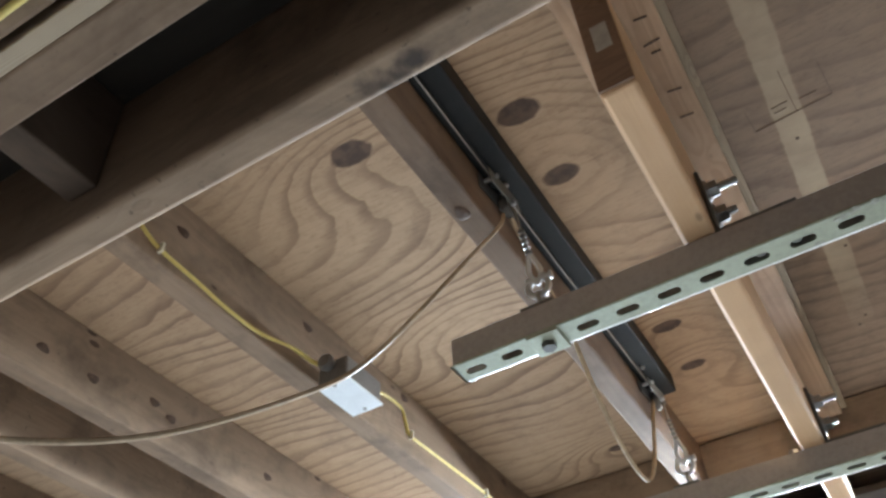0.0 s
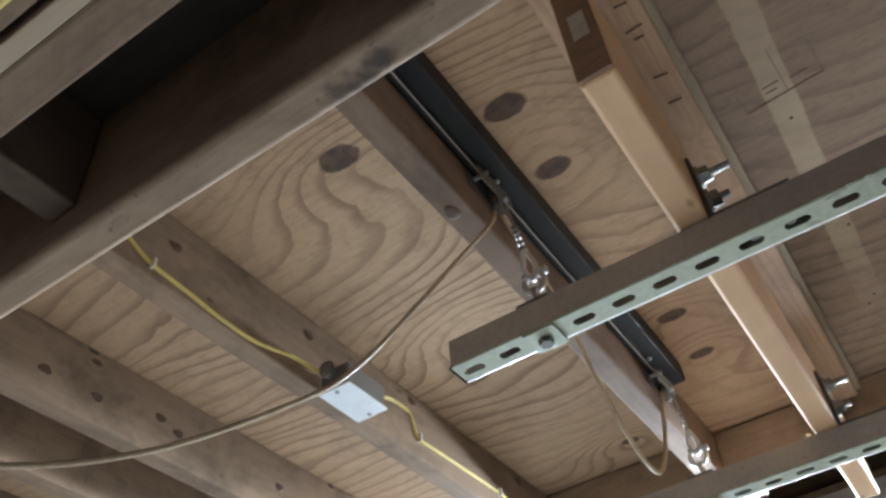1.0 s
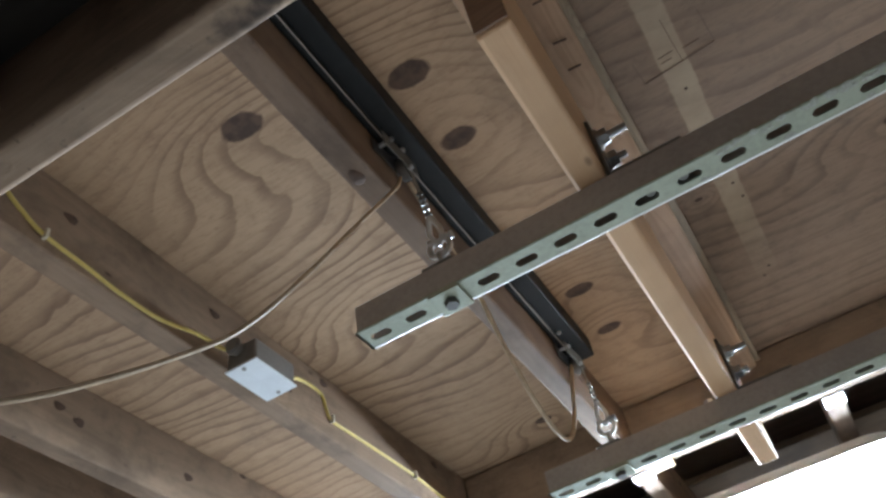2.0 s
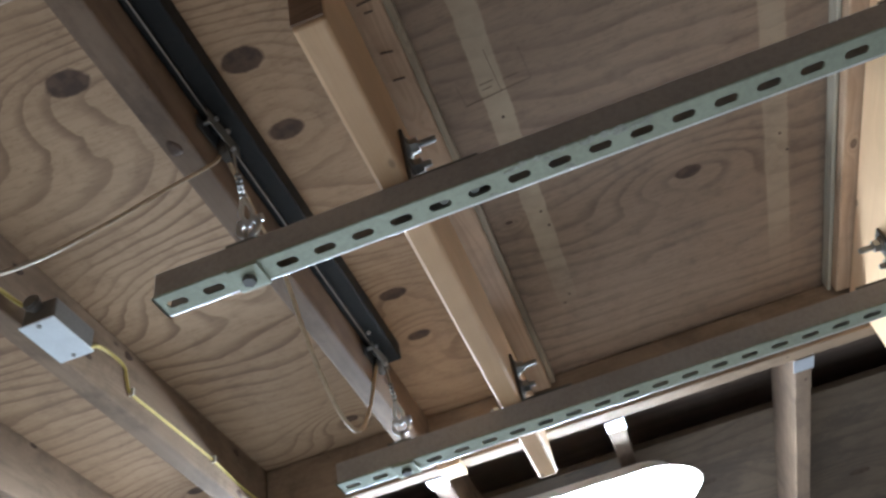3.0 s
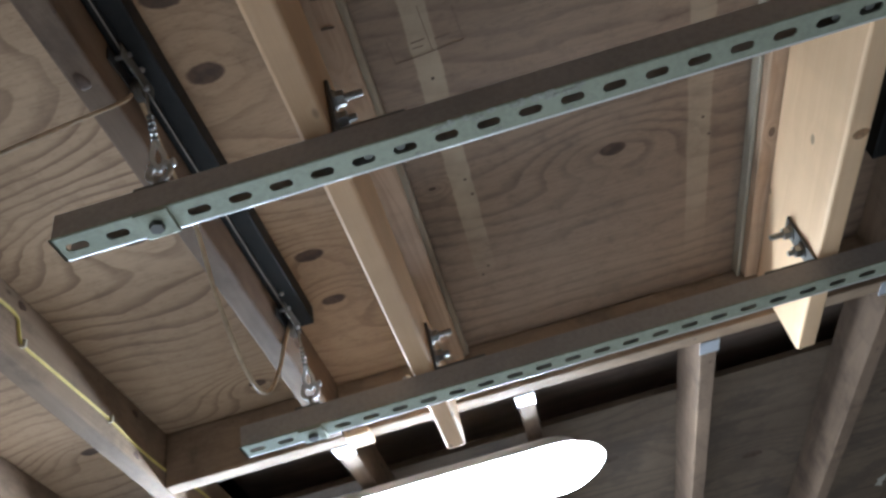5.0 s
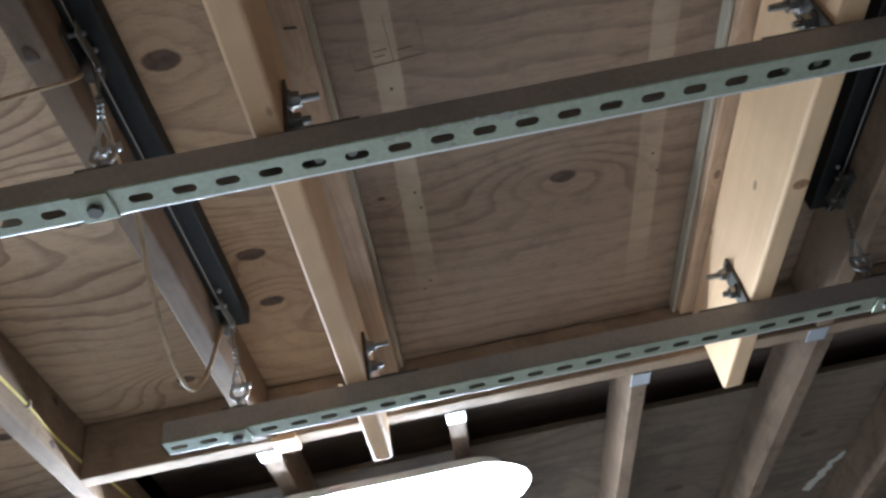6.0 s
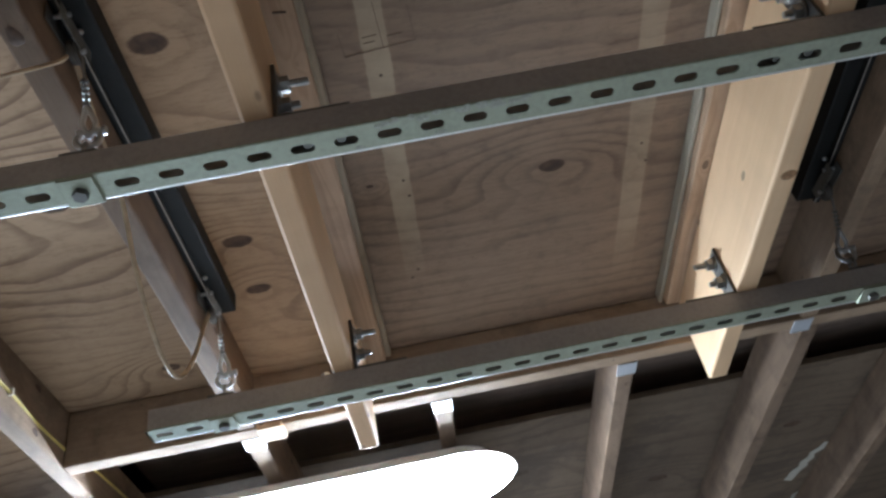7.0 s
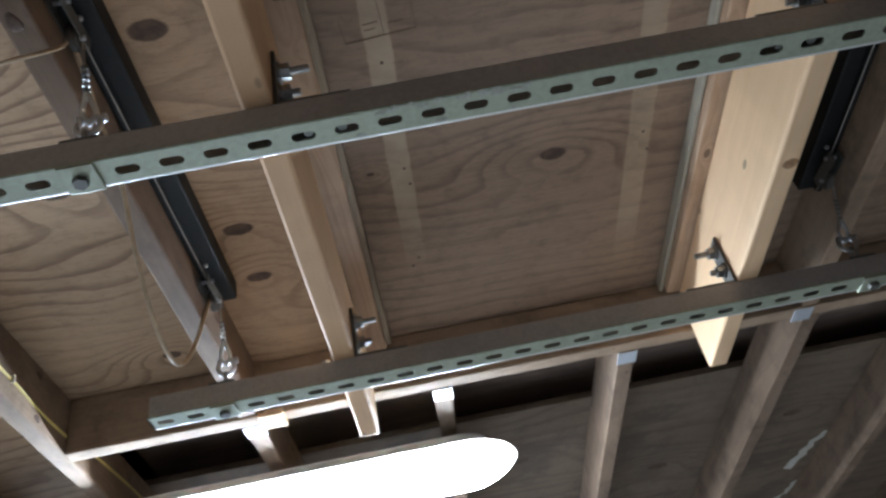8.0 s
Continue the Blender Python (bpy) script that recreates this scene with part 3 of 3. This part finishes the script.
def strut_channel(y):
    """Strut channel with its slotted back down and its open side up."""
    t = thing("strut_channel", (0, y, 2.175), "galvanised slotted steel strut channel under the hatch boards", "strut channel", "strut channels")
    bm = bmesh.new()
    n_slots = 27
    first = SLOT0 - 7 * PITCH - PITCH / 2
    last = first + n_slots * PITCH
    yc = AW / 2

    def quad(ps):
        bm.faces.new([bm.verts.new((a, b, 0)) for a, b in ps])

    for k in range(n_slots):
        cx = first + (k + 0.5) * PITCH
        hl, hr = 0.0080, 0.0066
        ring = []
        for j in range(16):
            a = 2 * math.pi * (j + 0.5) / 16
            ring.append((cx + math.copysign(hl, math.cos(a)) + hr * math.cos(a), yc + hr * math.sin(a)))
        xl, xr = first + k * PITCH, first + (k + 1) * PITCH
        outer = [(xr, AW * 0.75), (xr - 0.008, AW), (cx + 0.012, AW), (cx + 0.004, AW), (cx - 0.004, AW), (cx - 0.012, AW), (xl + 0.008, AW), (xl, AW * 0.75),
                 (xl, AW * 0.25), (xl + 0.008, 0), (cx - 0.012, 0), (cx - 0.004, 0), (cx + 0.004, 0), (cx + 0.012, 0), (xr - 0.008, 0), (xr, AW * 0.25)]
        for j in range(16):
            i = (j + 1) % 16
            quad([ring[j], outer[j], outer[i], ring[i]])
        quad([outer[0], (xr, AW), outer[1]])
        quad([outer[6], (xl, AW), outer[7]])
        quad([outer[8], (xl, 0), outer[9]])
        quad([outer[14], (xr, 0), outer[15]])
    quad([(AX0, 0), (first, 0), (first, AW), (AX0, AW)])
    quad([(last, 0), (AX1, 0), (AX1, AW), (last, AW)])
    bmesh.ops.remove_doubles(bm, verts=bm.verts, dist=1e-5)
    r = bmesh.ops.extrude_face_region(bm, geom=list(bm.faces))
    bmesh.ops.translate(bm, vec=(0, 0, AT), verts=[v for v in r["geom"] if isinstance(v, bmesh.types.BMVert)])
    part("slotted_back", bm, ZINC, t, "pale galvanised face with long slots", smooth=False)
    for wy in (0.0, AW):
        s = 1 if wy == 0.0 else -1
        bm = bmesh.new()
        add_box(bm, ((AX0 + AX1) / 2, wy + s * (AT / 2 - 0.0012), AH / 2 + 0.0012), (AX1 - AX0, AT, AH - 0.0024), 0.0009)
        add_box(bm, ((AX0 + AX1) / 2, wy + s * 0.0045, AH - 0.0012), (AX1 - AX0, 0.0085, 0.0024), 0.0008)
        # same steel as the back; the side's lit tone is put into its colour
        part("side_wall", bm, ZINC_LIT_TONE, t, "channel side, brownish grey as the light leaves it")
        bm = bmesh.new()
        add_rod(bm, (AX0 + 0.0003, wy + s * 0.0012, 0.0022), (AX1 - 0.0003, wy + s * 0.0012, 0.0022), 0.0027, 14)
        # far bend gets paler zinc as a painted highlight from the lamp
        part("rounded_edge", bm, ZINC if s == 1 else ZINC_EDGE_LIT, t, "" if s == 1 else "bright bend of the channel, lamp highlight in its colour")
    rng = random.Random(int(y * 100))
    if y < 1:
        for i in range(22):
            px = SLOT0 + PITCH * rng.choice((1.5, 2.0, 2.5, 3.0, 3.5, 4.0, 4.5, 5.0)) + rng.uniform(-0.012, 0.012)
            py = rng.choice((0.0015, 0.0045, 0.007, 0.034))
            bm = bmesh.new()
            m = Matrix.Translation((px, py, -0.0001)) @ Matrix.Diagonal((rng.uniform(0.0045, 0.009), rng.uniform(0.0025, 0.005), 0.0010, 1))
            bmesh.ops.create_icosphere(bm, subdivisions=2, radius=1.0, matrix=m)
            for v in bm.verts:
                v.co.x += 0.0012 * math.sin(v.co.y * 2300 + i)
                v.co.y += 0.0009 * math.sin(v.co.x * 1900 + i)
            part("weld_blob", bm, SPATTER, t, "pale blob of old weld")
    return t


YN, YF = 0.6805, 1.254
strut_channel(YN)
strut_channel(YF)


# ---- corner fittings that bolt boards to the struts ----
def corner_bracket(x, y, side):
    """A four-hole strut fitting; side: the way its bolts stick out."""
    t = thing("corner_bracket", (x, y, 2.175 + AH), "dark steel corner fitting with zinc bolts", "bracket", "corner brackets")
    bm = bmesh.new()
    add_box(bm, (0.0028 * side, 0, 0.053), (0.005, 0.040, 0.104), 0.0012)
    part("upright_leg", bm, DARK_STEEL, t)
    bm = bmesh.new()
    add_box(bm, (side * 0.049, 0, 0.0029), (0.087, 0.040, 0.005), 0.0012)
    part("foot_leg", bm, DARK_STEEL, t)
    for bz in (0.041, 0.084):
        bm = bmesh.new()
        long = 0.044 if bz > 0.06 else 0.031
        add_rod(bm, (0.003 * side, 0, bz), (long * side, 0, bz), 0.0046, 12)
        for i in range(int((long - 0.022) / 0.0019)):
            add_rod(bm, ((0.021 + i * 0.0019) * side, 0, bz), ((0.0219 + i * 0.0019) * side, 0, bz), 0.0053, 12)
        bolt = part("bolt", bm, BOLT_STEEL, t, "threaded zinc bolt")
        bm = bmesh.new()
        add_hex(bm, (0.009 * side, 0, bz), (side, 0, 0), 0.0115, 0.011)
        part("nut", bm, BOLT_STEEL, bolt)
        bm = bmesh.new()
        add_rod(bm, (0.0054 * side, 0, bz), (0.0088 * side, 0, bz), 0.0145, 18)
        part("washer", bm, BOLT_STEEL, bolt)
    for fx in (0.035, 0.075):
        bm = bmesh.new()
        add_rod(bm, (fx * side, 0, -0.037), (fx * side, 0, 0.006), 0.0055, 12)
        add_hex(bm, (fx * side, 0, -0.014), (0, 0, 1), 0.010, 0.010)
        part("foot_bolt", bm, PLATE_STEEL, t, "zinc bolt inside the channel")
    return t


def strut_nut(x, y):
    t = thing("strut_bolt", (x, y, 2.175 + AH), "bright zinc bolt end and washer on the strut channel", "bolt", "strut bolts")
    bm = bmesh.new()
    add_rod(bm, (0, 0, 0.0002), (0, 0, 0.0026), 0.011, 18)
    part("washer", bm, ZINC_BRIGHT, t)
    bm = bmesh.new()
    add_hex(bm, (0, 0, 0.0026), (0, 0, 1), 0.0085, 0.006)
    part("nut", bm, ZINC_BRIGHT, t)
    return t


strut_nut(-0.032, YF + 0.012)
for yy in (YN + 0.020, YF + 0.020):
    corner_bracket(BX[0] + 0.0195, yy, 1)
    corner_bracket(BX[1] - 0.0195, yy, -1)


# ---- lifting tackle ----
def clip_plate(x, y):
    t = thing("clip_plate", (x, y, 2.175), "galvanised clip plate bolted under the slotted angle", "clip", "clip plates")
    bm = bmesh.new()
    add_box(bm, (0, 0.020, -0.0024), (0.042, 0.043, 0.0045), 0.0012)
    part("lower_plate", bm, ZINC, t)
    bm = bmesh.new()
    add_box(bm, (0, 0.020, AH + 0.0026), (0.046, 0.042, 0.0045), 0.0012)
    part("upper_plate", bm, DARK_STEEL, t)
    bm = bmesh.new()
    add_hex(bm, (0, 0.020, -0.0047), (0, 0, -1), 0.0095, 0.0075)
    part("bolt_head", bm, DARK_STEEL, t, "dark hexagonal bolt head")
    return t


def tackle(x, y, tilt):
    """Shackle, thimble and swaged wire end that hang from a pulley; tilt: the pulley's place relative to the shackle."""
    z0 = 2.229
    t = thing("shackle", (x, y + 0.020, z0), "bright zinc shackle with a wire rope end", "shackle", "shackles")
    tv = Vector(tilt)
    u = tv.normalized()
    pz = 0.046
    bm = bmesh.new()
    add_tube(bm, [(0.0145 * math.cos(a), 0, pz - 0.012 + 0.0145 * math.sin(a)) for a in [math.radians(132 + i * 23.0) for i in range(13)]], 0.0041, 10)
    for sx in (-0.011, 0.011):
        add_rod(bm, (sx - 0.003, 0, pz), (sx + 0.003, 0, pz), 0.006, 14)
    part("bow", bm, ZINC_BRIGHT, t)
    bm = bmesh.new()
    add_rod(bm, (-0.015, 0, pz), (0.017, 0, pz), 0.0034, 12)
    add_rod(bm, (0.017, 0, pz), (0.021, 0, pz), 0.0058, 12)
    part("pin", bm, ZINC_BRIGHT, t)
    bm = bmesh.new()
    add_rod(bm, (0, 0, -0.014), (0, 0, 0.003), 0.0045, 12)
    add_tube(bm, [(0, 0.0095 * math.cos(a), 0.0115 + 0.0095 * math.sin(a)) for a in [i * math.pi / 4 for i in range(8)]], 0.0033, 8, closed=True)
    part("eye_bolt", bm, BOLT_STEEL, t)
    base = Vector((0, 0, pz))
    side = u.cross(Vector((0, 1, 0))).normalized()
    bm = bmesh.new()
    add_tube(bm, [base - u * 0.005, base + side * 0.008 + u * 0.010, base + side * 0.005 + u * 0.024, base + u * 0.036, base - side * 0.005 + u * 0.024, base - side * 0.008 + u * 0.010], 0.0036, 8, closed=True)
    part("thimble", bm, ZINC_BRIGHT, t, "teardrop wire rope thimble")
    for i in range(5):
        bm = bmesh.new()
        c = base + u * (0.038 + i * 0.0080)
        add_rod(bm, c, c + u * 0.0036, 0.0050, 12)
        part("ferrule", bm, PLATE_STEEL, t)
    bm = bmesh.new()
    add_tube(bm, [base + u * 0.034, base + tv * 0.7, base + tv], 0.0020, 8)
    part("wire_rope", bm, BOLT_STEEL, t, "thin steel wire rope")
    return t


def pulley_block(x, y, z, side):
    t = thing("pulley_block", (x, y, z), "small zinc pulley block on the black track", "pulley", "pulley blocks")
    for s in (-1, 1):
        bm = bmesh.new()
        add_box(bm, (s * 0.0085, 0, 0.0), (0.0016, 0.088, 0.024), 0.0006, pose(0, 0, 0, 8, 0, 0))
        part("cheek_plate", bm, PLATE_STEEL, t)
    bm = bmesh.new()
    add_rod(bm, (-0.006, 0.022, -0.006), (0.006, 0.022, -0.006), 0.016, 24)
    add_rod(bm, (-0.0025, 0.022, -0.006), (0.0025, 0.022, -0.006), 0.0185, 24)
    part("sheave", bm, DARK_STEEL, t, "dark grooved wheel")
    bm = bmesh.new()
    add_rod(bm, (-0.013, 0.022, -0.006), (0.013, 0.022, -0.006), 0.0035, 10)
    part("axle", bm, ZINC_BRIGHT, t)
    bm = bmesh.new()
    add_rod(bm, (-0.013, -0.026, 0.004), (0.013, -0.026, 0.004), 0.0035, 10)
    part("mounting_bolt", bm, ZINC_BRIGHT, t)
    return t


def track(x, y0, y1, side):
    """Black strut channel on the inner side of a joist."""
    t = thing("track", (x, y0, PLY), "black enamelled steel track along the joist", "track", "tracks")
    L = y1 - y0
    bm = bmesh.new()
    add_box(bm, (0, L / 2, -0.0208), (0.041, L, 0.041), 0.003)
    add_box(bm, (-side * 0.0148, L / 2, -0.046), (0.0112, L, 0.014), 0.0025)
    part("channel", bm, BLACK_STEEL, t)
    # thin grey bar stands in for the highlight along the lip
    bm = bmesh.new()
    add_box(bm, (-side * 0.0098, L / 2, -0.0526), (0.0020, L - 0.004, 0.0016), 0.0005)
    part("edge_highlight", bm, ZINC_LIT_TONE, t, "thin grey line that paints the edge highlight")
    for by in (0.298, 0.82):
        bm = bmesh.new()
        bmesh.ops.create_uvsphere(bm, u_segments=10, v_segments=6, radius=0.0045, matrix=Matrix.Translation((-side * 0.004, by, -0.0425)))
        part("rivet", bm, ZINC_BRIGHT, t)
    return t


track(-0.2090, NEAR1 + 0.009, 1.278, 1)
track(0.9290, NEAR1 + 0.009, 1.278, -1)
for cx, s in ((-0.212, 1), (0.934, -1)):
    clip_plate(cx, YN)
    clip_plate(cx, YF)
pulley_block(-0.2190, 0.630, 2.383, 1)
pulley_block(-0.2175, 1.208, 2.380, 1)
pulley_block(0.932, 0.640, 2.383, -1)
pulley_block(0.932, 1.195, 2.380, -1)
tackle(-0.212, YN, (0.0, -0.045, 0.098))
tackle(-0.211, YF + 0.006, (0.0, -0.040, 0.095))
tackle(0.932, YN, (0.0, -0.045, 0.098))
tackle(0.934, YF, (0.006, -0.050, 0.085))


# ---- joist hangers ----
def joist_hanger(x, y=FAR1):
    t = thing("joist_hanger", (x, y, JB), "bluish galvanised joist hanger on the far header", "joist hanger", "joist hangers")
    bm = bmesh.new()
    add_box(bm, (0, 0.025, -0.0016), (0.043, 0.046, 0.002), 0.0005)
    part("seat", bm, HANGER_STEEL, t)
    bm = bmesh.new()
    add_box(bm, (0.0212, 0.025, 0.016), (0.0016, 0.046, 0.034), 0.0004)
    part("side_strap", bm, HANGER_STEEL, t)
    return t


for hx in (-0.249, *CUT):
    joist_hanger(hx)
joist_hanger(0.958, FAR1 - 0.036)

# ---- junction box and cables ----
box = thing("junction_box", (-0.586, 0.801, 2.292), "grey steel junction box with a white cover beside the joist", "junction box")
bm = bmesh.new()
add_box(bm, (0, 0, 0.024), (0.054, 0.094, 0.040), 0.004)
part("body", bm, BOX_STEEL, box)
bm = bmesh.new()
add_box(bm, (0, 0, 0.0025), (0.059, 0.098, 0.003), 0.0012)
cover = part("cover", bm, COVER_WHITE, box, "white blank cover plate")
for sy in (-0.040, 0.040):
    bm = bmesh.new()
    add_rod(bm, (0, sy, 0.002), (0, sy, -0.0006), 0.0035, 12)
    part("screw", bm, BOLT_STEEL, cover)
for sy, dy in ((-0.047, -0.016), (0.047, 0.012)):
    bm = bmesh.new()
    add_rod(bm, (-0.006, sy, 0.036), (-0.006, sy + dy, 0.036), 0.011, 16)
    add_rod(bm, (-0.006, sy + dy * 0.4, 0.036), (-0.006, sy + dy * 0.8, 0.036), 0.0135, 16)
    part("cable_clamp", bm, BOX_STEEL, box)

CS = -0.6305


def yellow_cable(pts, staples, label):
    t = thing("yellow_cable", (0, 0, 0), label, "cable", "yellow cables")
    bm = bmesh.new()
    add_tube(bm, pts, 0.0034, 10)
    part("sheath", bm, YELLOW, t)
    for sx, sy, sz in staples:
        bm = bmesh.new()
        add_box(bm, (sx + 0.002, sy, sz), (0.012, 0.005, 0.016), 0.0015)
        part("staple", bm, STAPLE_WHITE, t)
    return t


yellow_cable([(CS, 0.20, 2.400), (CS, 0.33, 2.385), (CS, 0.39, 2.357), (CS, 0.429, 2.342), (CS, 0.499, 2.336), (CS, 0.557, 2.330), (CS, 0.629, 2.331), (CS, 0.71, 2.350), (CS + 0.012, 0.748, 2.341), (-0.592, 0.766, 2.328)],
             [(CS, 0.429, 2.342)], "yellow sheathed cable stapled to the joist side")
yellow_cable([(-0.592, 0.856, 2.328), (-0.60, 0.880, 2.335), (CS + 0.004, 0.945, 2.395), (CS, 1.015, 2.404), (CS, 1.031, 2.380), (CS, 1.045, 2.360), (CS, 1.10, 2.360), (CS, 1.184, 2.362), (CS, 1.33, 2.364), (CS, 1.456, 2.357), (CS, 1.603, 2.364), (CS, 1.76, 2.386), (CS, 2.2, 2.40), (CS, 3.4, 2.40)],
             [(CS, 1.045, 2.360), (CS, 1.33, 2.364), (CS, 1.603, 2.364)], "yellow sheathed cable stapled along the joist side")
yellow_cable([(-1.5, 0.046, 2.1265), (-0.9, 0.044, 2.1265), (-0.5, 0.045, 2.1265), (-0.1, 0.044, 2.1265), (0.8, 0.046, 2.1265)], [(-0.9, 0.044, 2.1265)], "yellow sheathed cable along the near beam")


def tan_cable(pts, label, r=0.0026):
    bm = bmesh.new()
    add_tube(bm, pts, r, 8, 10)
    ob = mesh_object("tan_cable", bm, ROPE_TAN, True)
    return tagged(ob, label, "cable", "tan cables")


tan_cable([(-0.70, -0.40, 1.96), (-0.60, -0.10, 1.90), (-0.515, 0.09, 1.88), (-0.448, 0.208, 1.883), (-0.391, 0.306, 1.916), (-0.333, 0.408, 1.989), (-0.307, 0.452, 2.036), (-0.278, 0.502, 2.116), (-0.247, 0.557, 2.211), (-0.219, 0.612, 2.303), (-0.219, 0.634, 2.345)],
          "tan plastic-coated wire rope that sags from the pulley")
tan_cable([(-0.220, 0.66, 2.362), (-0.228, 0.75, 2.345), (-0.235, 0.855, 2.315), (-0.235, 0.919, 2.242), (-0.235, 0.993, 2.184), (-0.235, 1.060, 2.161), (-0.234, 1.115, 2.176), (-0.232, 1.168, 2.24), (-0.226, 1.206, 2.335), (-0.219, 1.222, 2.385)],
          "slack loop of tan plastic-coated wire rope", 0.0036)

# ---- shop light ----
lamp = thing("shop_light", (-0.350, 1.915, 2.248), "switched-on white tube shop light under the joists", "shop light")


def add_capsule(bm, half, r, z0, z1, r2=None):
    """A long plate with round ends, r at z0 and r2 at z1."""
    r2 = r if r2 is None else r2
    lo, hi = [], []
    for i in range(32):
        a = 2 * math.pi * (i + 0.5) / 32
        cx = math.copysign(half, math.cos(a))
        lo.append(bm.verts.new((cx + r * math.cos(a), r * math.sin(a), z0)))
        hi.append(bm.verts.new((cx + r2 * math.cos(a), r2 * math.sin(a), z1)))
    bm.faces.new(lo[::-1])
    bm.faces.new(hi)
    for i in range(32):
        k = (i + 1) % 32
        bm.faces.new((lo[i], lo[k], hi[k], hi[i]))


bm = bmesh.new()
add_capsule(bm, 0.53, 0.130, 0.0302, 0.050, 0.095)
add_capsule(bm, 0.52, 0.085, 0.0502, 0.0715)
part("reflector", bm, HOUSING, lamp)
bm = bmesh.new()
add_capsule(bm, 0.53, 0.085, 0.0, 0.018, 0.114)
add_capsule(bm, 0.53, 0.114, 0.018, 0.030, 0.116)
bmesh.ops.remove_doubles(bm, verts=bm.verts[:], dist=0.0001)
inner = [f for f in bm.faces if len(f.verts) > 4 and 0.005 < f.calc_center_median().z < 0.04]
bmesh.ops.delete(bm, geom=inner, context='FACES_ONLY')
part("diffuser", bm, GLOW, lamp, "glowing white lens")

# ---- odds and ends beyond the far header ----
solid("wood_block", (-0.199, 1.578, 2.313), (0.052, 0.058, 0.014), BLOND_WOOD, "small pale wood block under the far header", "block", bevel=0.002)


def torn_paper(x, y, turn, length):
    rng = random.Random(int(x * 1000))
    bm = bmesh.new()
    n = 9
    rows = []
    for i in range(n):
        u = (i / (n - 1) - 0.5) * length
        w = 0.005 + 0.013 * rng.random()
        off = rng.uniform(-0.012, 0.012)
        rows.append([bm.verts.new((off - w, u, 0)), bm.verts.new((off + w, u + rng.uniform(-0.01, 0.01), -0.002 * rng.random()))])
    for a, c in zip(rows, rows[1:]):
        bm.faces.new((a[0], a[1], c[1], c[0]))
    r = bmesh.ops.extrude_face_region(bm, geom=list(bm.faces))
    bmesh.ops.translate(bm, vec=(0, 0, -0.0008), verts=[v for v in r["geom"] if isinstance(v, bmesh.types.BMVert)])
    ob = mesh_object("torn_paper", bm, PAPER)
    ob.matrix_basis = pose(x, y, PLY - 0.001, 0, 0, turn)
    return tagged(ob, "torn strip of pale paper stuck to the plywood", "paper", "torn paper strips")


torn_paper(1.325, 2.72, 16, 0.27)
torn_paper(1.345, 3.09, 12, 0.22)
